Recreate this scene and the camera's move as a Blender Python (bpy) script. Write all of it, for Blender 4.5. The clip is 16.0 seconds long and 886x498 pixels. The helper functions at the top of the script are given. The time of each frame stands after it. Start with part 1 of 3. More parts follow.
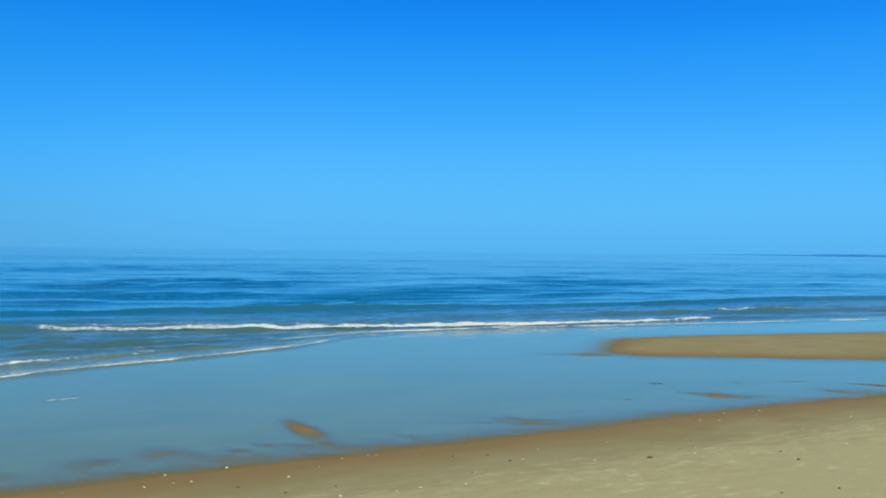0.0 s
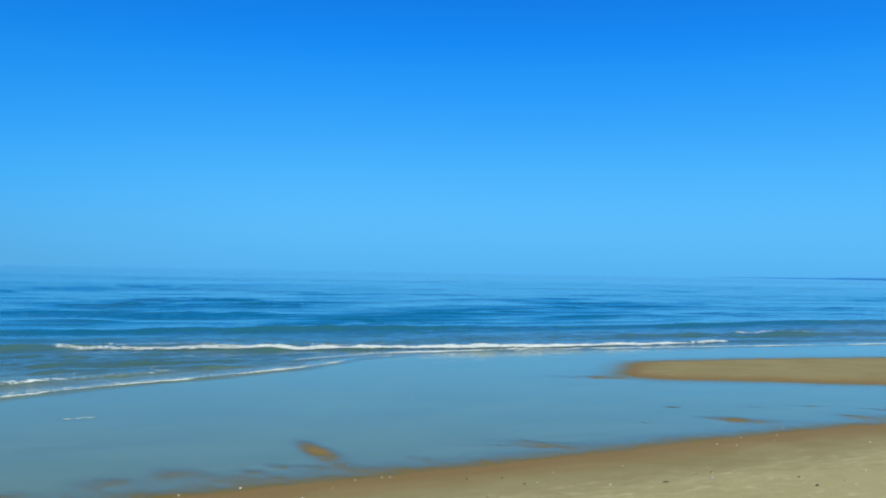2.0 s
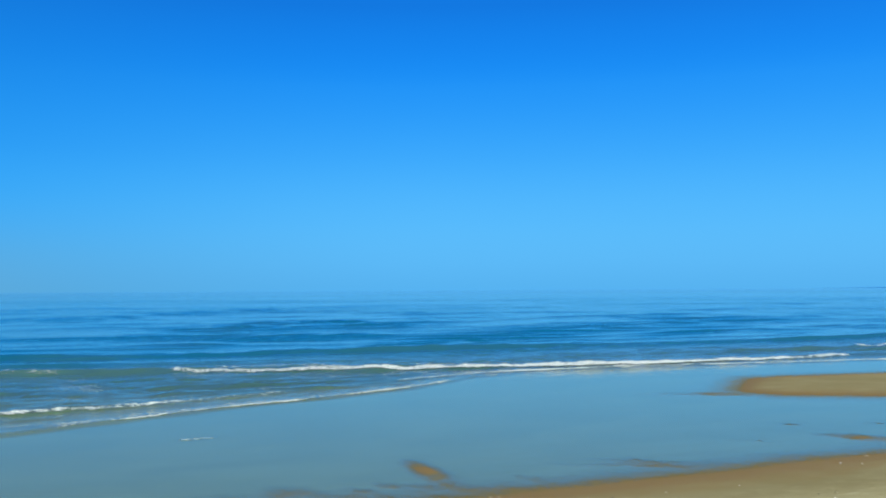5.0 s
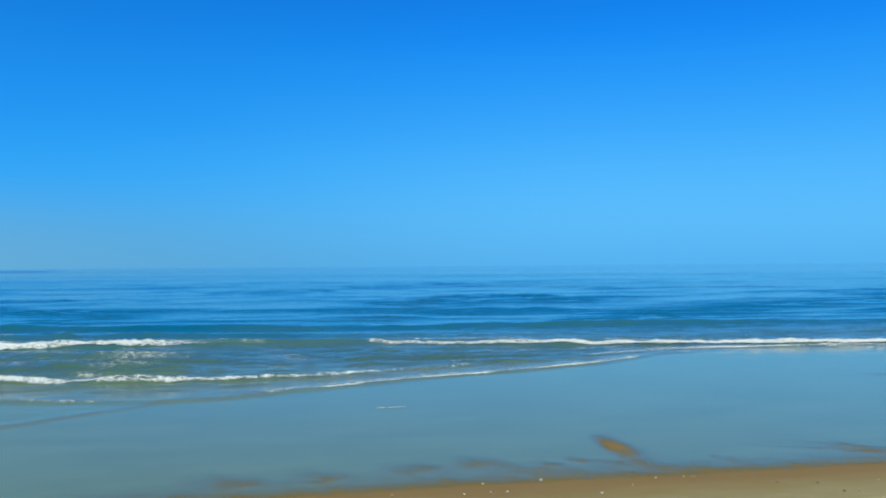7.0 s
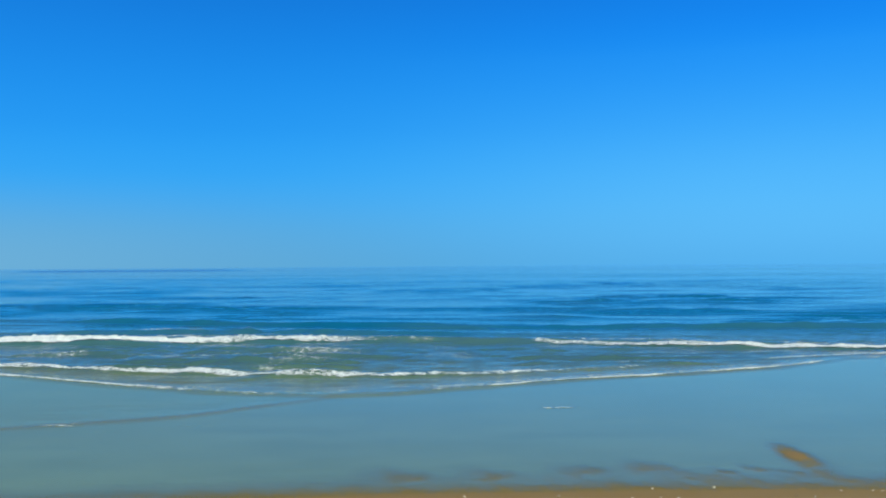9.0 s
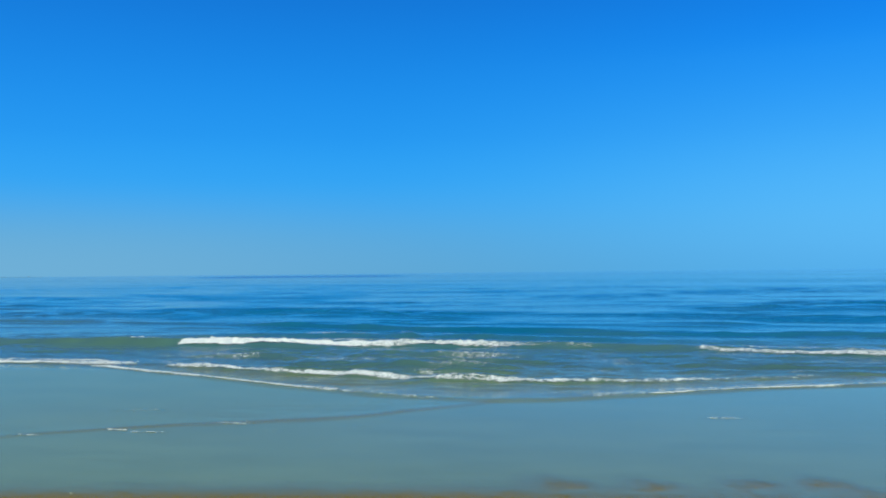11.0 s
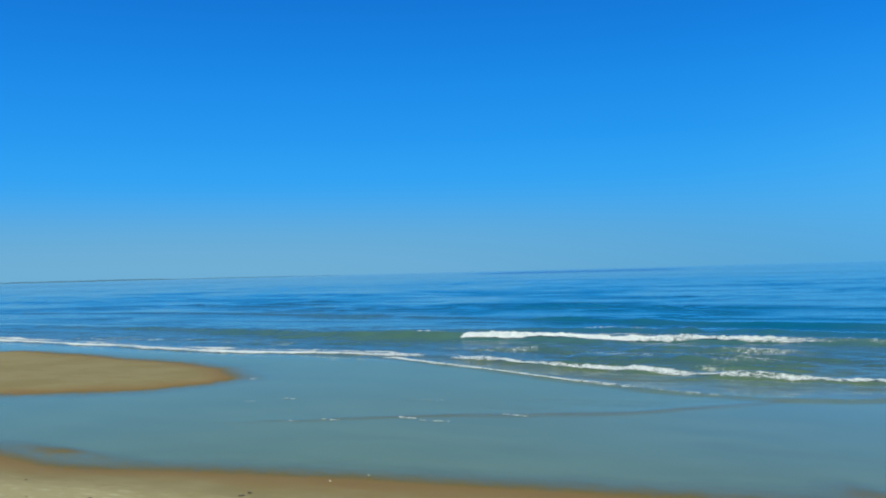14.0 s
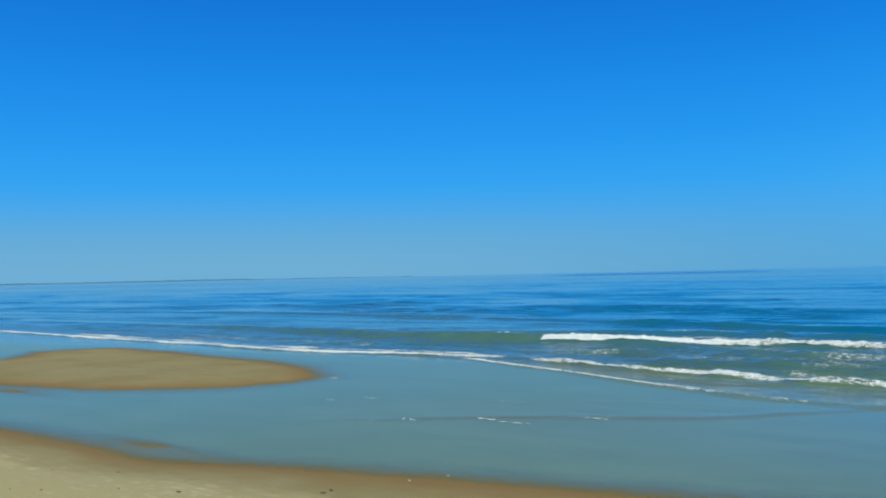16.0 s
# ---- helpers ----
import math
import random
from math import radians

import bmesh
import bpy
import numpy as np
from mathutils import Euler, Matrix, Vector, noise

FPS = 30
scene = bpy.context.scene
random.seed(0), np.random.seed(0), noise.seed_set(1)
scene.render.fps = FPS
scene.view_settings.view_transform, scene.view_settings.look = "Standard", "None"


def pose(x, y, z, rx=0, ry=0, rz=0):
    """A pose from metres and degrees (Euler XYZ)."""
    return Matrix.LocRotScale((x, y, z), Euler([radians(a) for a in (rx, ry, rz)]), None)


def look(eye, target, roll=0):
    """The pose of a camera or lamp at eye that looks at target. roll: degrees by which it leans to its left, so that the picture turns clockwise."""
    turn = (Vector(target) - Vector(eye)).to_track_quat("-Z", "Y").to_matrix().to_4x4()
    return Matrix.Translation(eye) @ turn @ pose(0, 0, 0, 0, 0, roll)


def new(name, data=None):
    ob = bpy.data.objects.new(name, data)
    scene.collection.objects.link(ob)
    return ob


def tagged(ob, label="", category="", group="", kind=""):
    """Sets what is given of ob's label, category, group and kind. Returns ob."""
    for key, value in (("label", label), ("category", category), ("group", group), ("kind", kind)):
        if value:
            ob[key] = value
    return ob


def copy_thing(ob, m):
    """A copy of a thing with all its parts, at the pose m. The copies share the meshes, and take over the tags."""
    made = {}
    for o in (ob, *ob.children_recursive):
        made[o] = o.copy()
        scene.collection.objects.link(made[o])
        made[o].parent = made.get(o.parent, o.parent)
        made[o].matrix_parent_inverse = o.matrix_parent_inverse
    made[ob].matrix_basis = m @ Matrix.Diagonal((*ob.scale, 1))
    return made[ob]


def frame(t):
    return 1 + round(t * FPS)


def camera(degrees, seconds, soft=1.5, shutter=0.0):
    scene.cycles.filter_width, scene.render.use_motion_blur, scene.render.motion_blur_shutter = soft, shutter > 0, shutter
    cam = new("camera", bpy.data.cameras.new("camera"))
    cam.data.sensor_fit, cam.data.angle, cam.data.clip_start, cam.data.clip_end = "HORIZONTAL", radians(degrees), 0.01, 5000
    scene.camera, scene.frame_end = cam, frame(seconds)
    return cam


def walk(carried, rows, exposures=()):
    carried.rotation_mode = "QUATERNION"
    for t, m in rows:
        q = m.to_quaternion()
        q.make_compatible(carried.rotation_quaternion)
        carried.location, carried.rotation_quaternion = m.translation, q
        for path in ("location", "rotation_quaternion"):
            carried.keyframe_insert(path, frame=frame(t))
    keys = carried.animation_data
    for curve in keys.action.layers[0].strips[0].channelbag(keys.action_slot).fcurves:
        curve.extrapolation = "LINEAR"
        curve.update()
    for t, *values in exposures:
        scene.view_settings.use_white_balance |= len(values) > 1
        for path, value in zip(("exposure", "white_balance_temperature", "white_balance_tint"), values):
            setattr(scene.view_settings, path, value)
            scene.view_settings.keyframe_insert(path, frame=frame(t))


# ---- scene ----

# camera: a person turning on the spot at the top of the swash, eye 1.7 m above the water
cam = camera(52.5, 16.0, soft=2.0)
EYE = 1.7
TURNS = (  # seconds, turn to the left, tilt up, lean
    (0.0, -29.96, 0.14, 0.71), (0.5, -28.64, 0.38, 0.59), (1.0, -28.47, 0.80, 0.67), (1.5, -28.62, 1.00, 0.91),
    (2.0, -28.97, 1.48, 1.02), (2.5, -29.02, 1.97, 0.92), (3.0, -28.76, 2.41, 0.79), (3.2, -28.5, 2.52, 0.70),
    (5.3, -20.80, 2.53, -0.44), (5.5, -19.61, 2.43, -0.48), (6.0, -16.63, 1.97, -0.57), (6.5, -13.45, 1.92, -0.58),
    (7.0, -10.53, 1.05, -0.47), (7.5, -7.40, 0.87, -0.60), (8.0, -4.66, 1.07, -0.60), (8.5, -2.34, 1.23, -0.47),
    (9.0, 0.02, 1.08, -0.42), (9.2, 0.85, 1.09, -0.43), (11.3, 11.65, 1.56, -0.60), (11.5, 12.70, 1.54, -0.61),
    (12.0, 15.43, 1.41, -0.66), (12.5, 18.31, 1.43, -0.83), (13.0, 21.54, 1.44, -1.28), (13.5, 24.45, 1.67, -1.32),
    (14.0, 27.47, 1.48, -1.48), (14.5, 30.05, 1.82, -1.64), (15.0, 31.37, 1.73, -1.41), (15.5, 32.32, 1.72, -1.25),
    (16.0, 32.54, 1.68, -1.26))
walk(cam, [(t, pose(0, 0, EYE, 90 + tilt, 0, turn) @ pose(0, 0, 0, 0, 0, lean)) for t, turn, tilt, lean in TURNS],
     ((0.0, 0.0), (8.0, 0.0), (12.0, -0.04), (16.0, -0.06)))


# ---- sky and sun ----
def lin(r, g, b):
    """Linear colour from 0-255 display values."""
    return tuple((c / 12.92 if c <= 0.04045 else ((c + 0.055) / 1.055) ** 2.4) for c in (r / 255, g / 255, b / 255)) + (1.0,)


SUN_ELEVATION, SUN_TURN = 48.0, 118.0   # the sun stands behind the camera, to its right
world = bpy.data.worlds.new("world")
scene.world = world
world.use_nodes = True
wt = world.node_tree
wt.nodes.clear()


def wnode(kind, **values):
    n = wt.nodes.new(kind)
    for k, v in values.items():
        n.inputs[k].default_value = v
    return n


sky = wt.nodes.new("ShaderNodeTexSky")
sky.sky_type = 'NISHITA'
sky.sun_disc = False
sky.sun_elevation = radians(SUN_ELEVATION)
sky.sun_rotation = radians(SUN_TURN)
sky.air_density, sky.dust_density, sky.ozone_density = 1.0, 0.4, 2.0
coord = wt.nodes.new("ShaderNodeTexCoord")
split = wt.nodes.new("ShaderNodeSeparateXYZ")
wt.links.new(coord.outputs["Generated"], split.inputs[0])


def sky_ramp(stops):
    r = wt.nodes.new("ShaderNodeValToRGB")
    r.color_ramp.interpolation = 'B_SPLINE'
    els = r.color_ramp.elements
    while len(els) < len(stops):
        els.new(0.5)
    for e, (p, c) in zip(els, stops):
        e.position, e.color = p, lin(*c)
    wt.links.new(split.outputs["Z"], r.inputs[0])
    return r


ramp = sky_ramp(((0.0, (80, 177, 241)), (0.03, (87, 185, 249)), (0.075, (86, 189, 255)), (0.145, (54, 170, 255)), (0.222, (17, 145, 250)),
                 (0.26, (8, 134, 243)), (0.304, (4, 121, 228)), (0.6, (6, 98, 204)), (1.0, (6, 80, 182))))
ramp_away = sky_ramp(((0.0, (82, 164, 214)), (0.04, (72, 167, 229)), (0.07, (58, 168, 242)), (0.105, (41, 165, 248)), (0.15, (26, 153, 245)),
                      (0.225, (12, 136, 235)), (0.304, (6, 117, 216)), (0.6, (6, 94, 196)), (1.0, (6, 78, 176))))
# sea haze, thicker towards the left end of the coast
side = wt.nodes.new("ShaderNodeMapRange")
side.interpolation_type = 'SMOOTHSTEP'
side.inputs["From Min"].default_value, side.inputs["From Max"].default_value = 0.10, -0.70
wt.links.new(split.outputs["X"], side.inputs["Value"])
low = wt.nodes.new("ShaderNodeMapRange")
low.interpolation_type = 'SMOOTHSTEP'
low.inputs["From Min"].default_value, low.inputs["From Max"].default_value = 0.105, 0.0
wt.links.new(split.outputs["Z"], low.inputs["Value"])
both = wt.nodes.new("ShaderNodeMath")
both.operation = 'MULTIPLY'
wt.links.new(side.outputs[0], both.inputs[0])
wt.links.new(low.outputs[0], both.inputs[1])
hazed = wt.nodes.new("ShaderNodeMix")
hazed.data_type = 'RGBA'
hazed.inputs[7].default_value = lin(108, 176, 217)
wt.links.new(both.outputs[0], hazed.inputs[0])
# the sky deepens away from the sun
away = wt.nodes.new("ShaderNodeMapRange")
away.interpolation_type = 'SMOOTHSTEP'
away.inputs["From Min"].default_value, away.inputs["From Max"].default_value = 0.40, -0.28
wt.links.new(split.outputs["X"], away.inputs["Value"])
deeper = wt.nodes.new("ShaderNodeMix")
deeper.data_type = 'RGBA'
wt.links.new(away.outputs[0], deeper.inputs[0])
wt.links.new(ramp.outputs[0], deeper.inputs[6])
wt.links.new(ramp_away.outputs[0], deeper.inputs[7])
wt.links.new(deeper.outputs[2], hazed.inputs[6])
bg_sky = wnode("ShaderNodeBackground", Strength=0.10)
wt.links.new(sky.outputs[0], bg_sky.inputs[0])
bg_tint = wnode("ShaderNodeBackground", Strength=1.0)
wt.links.new(hazed.outputs[2], bg_tint.inputs[0])
mix = wnode("ShaderNodeMixShader", Fac=0.97)
wt.links.new(bg_sky.outputs[0], mix.inputs[1])
wt.links.new(bg_tint.outputs[0], mix.inputs[2])
out = wt.nodes.new("ShaderNodeOutputWorld")
wt.links.new(mix.outputs[0], out.inputs[0])

sun = new("sun", bpy.data.lights.new("sun", 'SUN'))
sun.data.energy, sun.data.angle, sun.data.color = 4.4, radians(0.53), (1.0, 0.93, 0.70)
a, e = radians(SUN_TURN), radians(SUN_ELEVATION)
sun.matrix_world = look((math.sin(a) * math.cos(e) * 50, math.cos(a) * math.cos(e) * 50, math.sin(e) * 50), (0, 0, 0))


# ---- numbers of the coast ----
def vnoise(x, y, seed=0):
    """Smooth noise between -1 and 1 on arrays."""
    x, y = np.asarray(x, float), np.asarray(y, float)
    xi, yi = np.floor(x), np.floor(y)
    fx, fy = x - xi, y - yi

    def h(i, j):
        v = (i * 127.1 + j * 311.7 + seed * 74.7) % 6283.185
        v = np.sin(v) * 43758.5453
        return (v - np.floor(v)) * 2 - 1
    sx, sy = fx * fx * fx * (fx * (fx * 6 - 15) + 10), fy * fy * fy * (fy * (fy * 6 - 15) + 10)
    top = h(xi, yi) * (1 - sx) + h(xi + 1, yi) * sx
    bot = h(xi, yi + 1) * (1 - sx) + h(xi + 1, yi + 1) * sx
    return top * (1 - sy) + bot * sy


def fbm(x, y, seed=0, octaves=4):
    total, amp, f = 0.0, 1.0, 1.0
    for k in range(octaves):
        total = total + amp * vnoise(x * f + 13.7 * k, y * f - 7.3 * k, seed + k)
        amp, f = amp * 0.5, f * 2.03
    return total / 1.9


def smooth(a, b, v):
    t = np.clip((v - a) / (b - a), 0, 1)
    return t * t * (3 - 2 * t)


def along(points):
    """A smooth line y(x) through a few places."""
    px, py = np.array([p[0] for p in points], float), np.array([p[1] for p in points], float)
    m = np.gradient(py, px)

    def f(x):
        x = np.asarray(x, float)
        k = np.clip(np.searchsorted(px, x) - 1, 0, len(px) - 2)
        w = px[k + 1] - px[k]
        t = np.clip((x - px[k]) / w, 0, 1)
        return ((2 * t**3 - 3 * t**2 + 1) * py[k] + (t**3 - 2 * t**2 + t) * w * m[k]
                + (3 * t**2 - 2 * t**3) * py[k + 1] + (t**3 - t**2) * w * m[k + 1])
    return f


shore_y = along(((-60, 7.0), (-20, 6.4), (-12, 6.1), (-9.8, 6.05), (-8.3, 5.9), (-7.2, 5.7), (-5.6, 6.0), (-4.3, 6.25), (-2.6, 6.5),
                 (-1.0, 6.70), (0.8, 6.75), (4.5, 6.79), (8, 6.84), (12, 6.60), (30, 6.3), (60, 6)))
BAR_RIGHT = ((10.3, 11.95), (11.2, 12.9), (11.9, 13.6), (14.7, 13.25), (17.9, 12.5), (24, 11.2), (32, 9.6), (30, 7.9), (22, 8.3),
             (16, 8.4), (13.6, 9.35), (12.5, 10.05), (11.4, 10.8), (10.5, 11.3))
BAR_LEFT = ((-10.3, 11.85), (-11.5, 12.9), (-13.2, 13.6), (-15.3, 14.0), (-17.5, 14.6), (-19.9, 15.0), (-20.6, 13.6), (-19.3, 12.0), (-20, 10.5),
            (-18, 9.2), (-14.8, 8.9), (-12.2, 9.3), (-10.7, 10.3), (-10.2, 11.1))


def inside(poly, x, y):
    """Signed distance to an outline: positive inside."""
    best = np.full(np.shape(x), 1e9)
    odd = np.zeros(np.shape(x), bool)
    for (ax, ay), (bx, by) in zip(poly, poly[1:] + poly[:1]):
        t = np.clip(((x - ax) * (bx - ax) + (y - ay) * (by - ay)) / ((bx - ax)**2 + (by - ay)**2), 0, 1)
        best = np.minimum(best, (x - ax - t * (bx - ax))**2 + (y - ay - t * (by - ay))**2)
        odd ^= ((ay > y) != (by > y)) & (x < (bx - ax) * (y - ay) / (by - ay + 1e-12) + ax)
    return np.where(odd, 1, -1) * np.sqrt(best)


# low humps of sand that come up to the film of water: x, y, half length, half width, turn, height of the top over the water
HUMPS = ((3.10, 7.95, 0.64, 0.16, 87, 0.003), (1.72, 7.50, 0.42, 0.26, 118, -0.009), (1.15, 7.40, 0.45, 0.26, 120, -0.011),
         (2.62, 7.45, 0.28, 0.09, 128, -0.008), (2.9, 7.3, 0.28, 0.06, 128, -0.008), (2.3, 7.35, 0.3, 0.10, 120, -0.010), (0.4, 7.25, 0.5, 0.2, 125, -0.010),
         (5.2, 7.3, 0.45, 0.08, -36, -0.005), (5.25, 7.6, 0.28, 0.05, -70, -0.006), (3.82, 7.3, 0.2, 0.04, -60, -0.007),
         (8.3, 7.72, 0.50, 0.25, -55, -0.002), (8.3, 8.8, 0.24, 0.10, -45, -0.005), (9.35, 8.4, 0.40, 0.05, -53, -0.004), (10.15, 8.15, 0.34, 0.07, -40, -0.003),
         (9.9, 7.35, 0.34, 0.06, -55, -0.004), (10.9, 7.4, 0.45, 0.13, -50, -0.001), (7.1, 8.0, 0.4, 0.04, -50, -0.008),
         (9.6, 11.8, 1.4, 0.28, -29, -0.006), (-0.3, 7.2, 0.6, 0.25, 125, -0.010), (-7.6, 6.25, 1.1, 0.18, 172, -0.006), (-13.5, 8.4, 1.6, 0.2, 172, -0.006))


def ground_z(x, y):
    s = shore_y(x) + 0.05 * fbm(x * 0.9, y * 0.9, 3) - y
    land = (0.052 + 0.034 * smooth(-3.0, -7.0, x)) * np.minimum(s, 1.5) + 0.02 * np.maximum(s - 1.5, 0) + 0.006 * fbm(x * 1.3, y * 1.3, 5) * smooth(0.0, 1.5, s)
    land = np.minimum(land, 2.2)
    d = -s
    pool = -0.028 * (1 - np.exp(-np.maximum(d, 0) / 0.55))
    deep = -0.10 * np.clip(y - front_y(x) - 0.2, 0, 1.2) - 0.05 * np.maximum(y - 14.5 - 0.5 * fbm(x * 0.3, y * 0.0, 8), 0)
    z = np.where(s > 0, land, pool + np.maximum(deep, -6))
    # ripples that the ebb has combed into the sand along the edge of the runnel
    u, v = x * 0.82 - y * 0.57, x * 0.57 + y * 0.82
    comb = np.maximum(fbm(u * 0.75, v * 3.4, 71, 3) - 0.12, 0)
    z = np.where(s < 0, z + 0.022 * comb * np.exp(-((d - 0.9) / 0.8)**2) * smooth(-0.5, 2.5, x), z)
    for poly, crown in ((BAR_RIGHT, 0.042), (BAR_LEFT, 0.044)):
        near = (x > -24) & (x < 36) & (y > 6) & (y < 18)
        sd = inside(poly, x, y) + 0.12 * fbm(x * 1.1, y * 1.1, 11)
        bar = np.where(sd > 0, crown * (1 - np.exp(-np.maximum(sd, 0) / 0.28)), 0.028 * (np.exp(np.minimum(sd, 0) / 0.8) - 1) - 0.3 * np.maximum(-sd - 1.6, 0))
        z = np.where(near, np.maximum(z, bar), z)
    for hx, hy, a, b, turn, h in HUMPS:
        c, sn = math.cos(radians(turn)), math.sin(radians(turn))
        u, v = (x - hx) * c + (y - hy) * sn, -(x - hx) * sn + (y - hy) * c
        g = np.exp(-((u / a)**2 + (v / b)**2)**1.2)
        top = h + 0.006 * fbm(u * 3.0 / a, v * 0.6 / b, 17, 3)
        z = np.where(z < top, z + (top - z) * g, z)
    return z


# crest lines, y by x, and heights by x
breaker_y = along(((-60, 26), (-30, 23.5), (-22, 22.2), (-15, 20.4), (-10, 20.2), (-5, 20.4), (-2, 20.3), (1, 19.9), (5, 18.6), (8, 17.7), (12, 16.9),
                   (16.6, 16.9), (25, 16.2), (40, 15), (60, 14)))
breaker_h = along(((-60, 0.05), (-30, 0.08), (-21, 0.14), (-15, 0.23), (-10, 0.21), (-5, 0.175), (0, 0.12), (3, 0.115), (10, 0.115), (16, 0.09), (22, 0.06), (60, 0.03)))
bore_y = along(((-60, 22), (-29, 18.6), (-20, 17.0), (-15, 16.1), (-10, 15.9), (-7.8, 15.6), (-5.4, 14.8), (-3, 14.25), (-0.4, 14.0), (1.9, 14.4), (4.4, 15.4), (6, 16.0),
                (8, 16.6), (12, 16.5), (16, 16.0), (22, 15.2), (60, 13)))
bore_h = along(((-60, 0.02), (-20, 0.035), (-10, 0.045), (-6, 0.075), (-2, 0.08), (1, 0.055), (5, 0.035), (8, 0.03), (60, 0.02)))
swell_y = along(((-60, 34), (-25, 31), (-12, 28.2), (-3.5, 25.4), (2, 24.3), (8, 23.7), (20, 22.8), (40, 22), (60, 21)))
swell_h = along(((-60, 0.06), (-20, 0.12), (-14, 0.11), (-8, 0.16), (-2, 0.18), (2, 0.11), (6, 0.17), (11, 0.17), (16, 0.10), (24, 0.16), (60, 0.06)))
back_y = along(((-60, 29), (-20, 24.5), (-9, 22.7), (-6, 22.8), (-3.4, 22.6), (3, 21.8), (10, 20.6), (20, 18.6), (60, 15)))
back_h = along(((-60, 0.02), (-14, 0.04), (-9, 0.16), (-3.4, 0.14), (2, 0.04), (14, 0.04), (18, 0.12), (24, 0.12), (32, 0.04), (60, 0.02)))
tip_y = along(((-12, 15.9), (-9.9, 15.6), (-6.6, 14.1), (-4.0, 12.7), (-2.3, 12.1), (-0.5, 12.1), (0.6, 12.7), (2.0, 13.3), (3.8, 13.9), (5.5, 14.7), (7.2, 16.0), (9, 16.4)))
tip_h = along(((-12, 0.0), (-9.9, 0.02), (-4, 0.03), (0, 0.03), (5, 0.03), (7.2, 0.02), (9, 0.0)))


lap_y = along(((-7.4, 8.1), (-6.6, 8.5), (-5.7, 9.1), (-4.8, 9.55), (-3.9, 9.9), (-3.0, 10.4), (-2.3, 11.0), (-1.6, 11.7), (-0.9, 12.3)))
lap_h = along(((-7.4, 0.0), (-6.6, 0.006), (-4, 0.012), (-2, 0.012), (-0.9, 0.0)))


def wander(x):
    """How a crest strays from its line."""
    return 0.08 * vnoise(x * 0.45, x * 0.0, 21) + 0.04 * vnoise(x * 1.3, x * 0.0, 22)


def front_y(x):
    """The edge of the moving water."""
    return np.where((x > -12) & (x < 9), tip_y(x), bore_y(x))


def ridge(x, y, line, height, front, back, seed):
    u = y - line(x) - wander(x) - 0.05 * vnoise(x * 2.1, y * 2.0, seed)
    tall = height(x) * (0.82 + 0.08 * vnoise(x * 0.55, x * 0, seed + 1) + 0.05 * vnoise(x * 1.9, x * 0, seed + 2))
    return tall * np.where(u < 0, np.exp(-(u / front)**2), np.exp(-(np.abs(u) / back)**1.4))


def train(x, y, length, crest, seed, bend):
    """A train of long-crested wavelets that comes and goes along its crests."""
    gust = np.clip(0.22 + 1.1 * vnoise(x / crest, y / (length * 2.3), seed), 0, 1)
    phase = 2 * math.pi * (y / length + bend * vnoise(x / (crest * 0.8), y / (length * 4), seed + 1) + 0.06 * x / length)
    s = np.sin(phase)
    return gust * (0.4 * s + 1.3 * np.maximum(s, 0)**5)


def water_z(x, y):
    out_far = smooth(17.5, 29, y)
    w = (0.042 * train(x, y, 11.5, 34.0, 31, 0.6) + 0.036 * train(x, y, 6.7, 20.0, 35, 0.6) / (1 + (y / 500)**2)
         + 0.050 * train(x, y, 3.7, 12.0, 39, 0.6) / (1 + (y / 220)**2) + 0.044 * train(x, y, 1.8, 6.5, 42, 0.6) / (1 + (y / 110)**2)
         + 0.028 * train(x, y, 0.95, 3.2, 44, 0.6) / (1 + (y / 60)**2) + 0.008 * fbm(x / 1.2, y / 0.7, 43, 3) / (1 + (y / 60)**2))
    z = w * out_far / (1 + (y / 1200)**2)
    surf = (0.35 * smooth(0.0, 0.5, y - front_y(x)) + 0.65 * smooth(0.6, 2.6, y - front_y(x))) * (1 - out_far)
    z = z + (0.022 * fbm(x / 1.1, y / 0.55, 45, 3) + 0.034 * fbm(x / 0.5, y / 0.26, 46, 2) + 0.028 * train(x, y, 1.1, 2.4, 47, 0.6) + 0.020 * train(x, y, 2.3, 5.0, 49, 0.8)) * surf * (1 + 0.5 * np.exp(-((x + 4.5) / 4)**2))
    z = z + ridge(x, y, breaker_y, breaker_h, 0.33, 0.9, 201) + ridge(x, y, bore_y, bore_h, 0.20, 0.7, 205) + ridge(x, y, swell_y, swell_h, 0.34, 1.3, 209)
    z = z + ridge(x, y, back_y, back_h, 0.4, 0.9, 213) + np.where((x > -12) & (x < 9), ridge(x, y, tip_y, tip_h, 0.12, 0.6, 217), 0)
    z = z + np.where((x > -7.4) & (x < -0.9), ridge(x, y, lap_y, lap_h, 0.07, 0.30, 221), 0)
    return z


# ---- materials ----
def material(name):
    m = bpy.data.materials.new(name)
    m.use_nodes = True
    t = m.node_tree
    t.nodes.clear()
    o = t.nodes.new("ShaderNodeOutputMaterial")
    return m, t, o


def node(t, kind, ins=None, **attrs):
    n = t.nodes.new(kind)
    for k, v in attrs.items():
        if k == "operation":
            n.operation = v
        elif k == "data_type":
            n.data_type = v
        elif k == "attribute_name":
            n.attribute_name = v
        elif k == "interpolation_type":
            n.interpolation_type = v
        elif k == "blend_type":
            n.blend_type = v
    for k, v in (ins or {}).items():
        if isinstance(v, bpy.types.NodeSocket):
            t.links.new(v, n.inputs[k])
        else:
            n.inputs[k].default_value = v
    return n


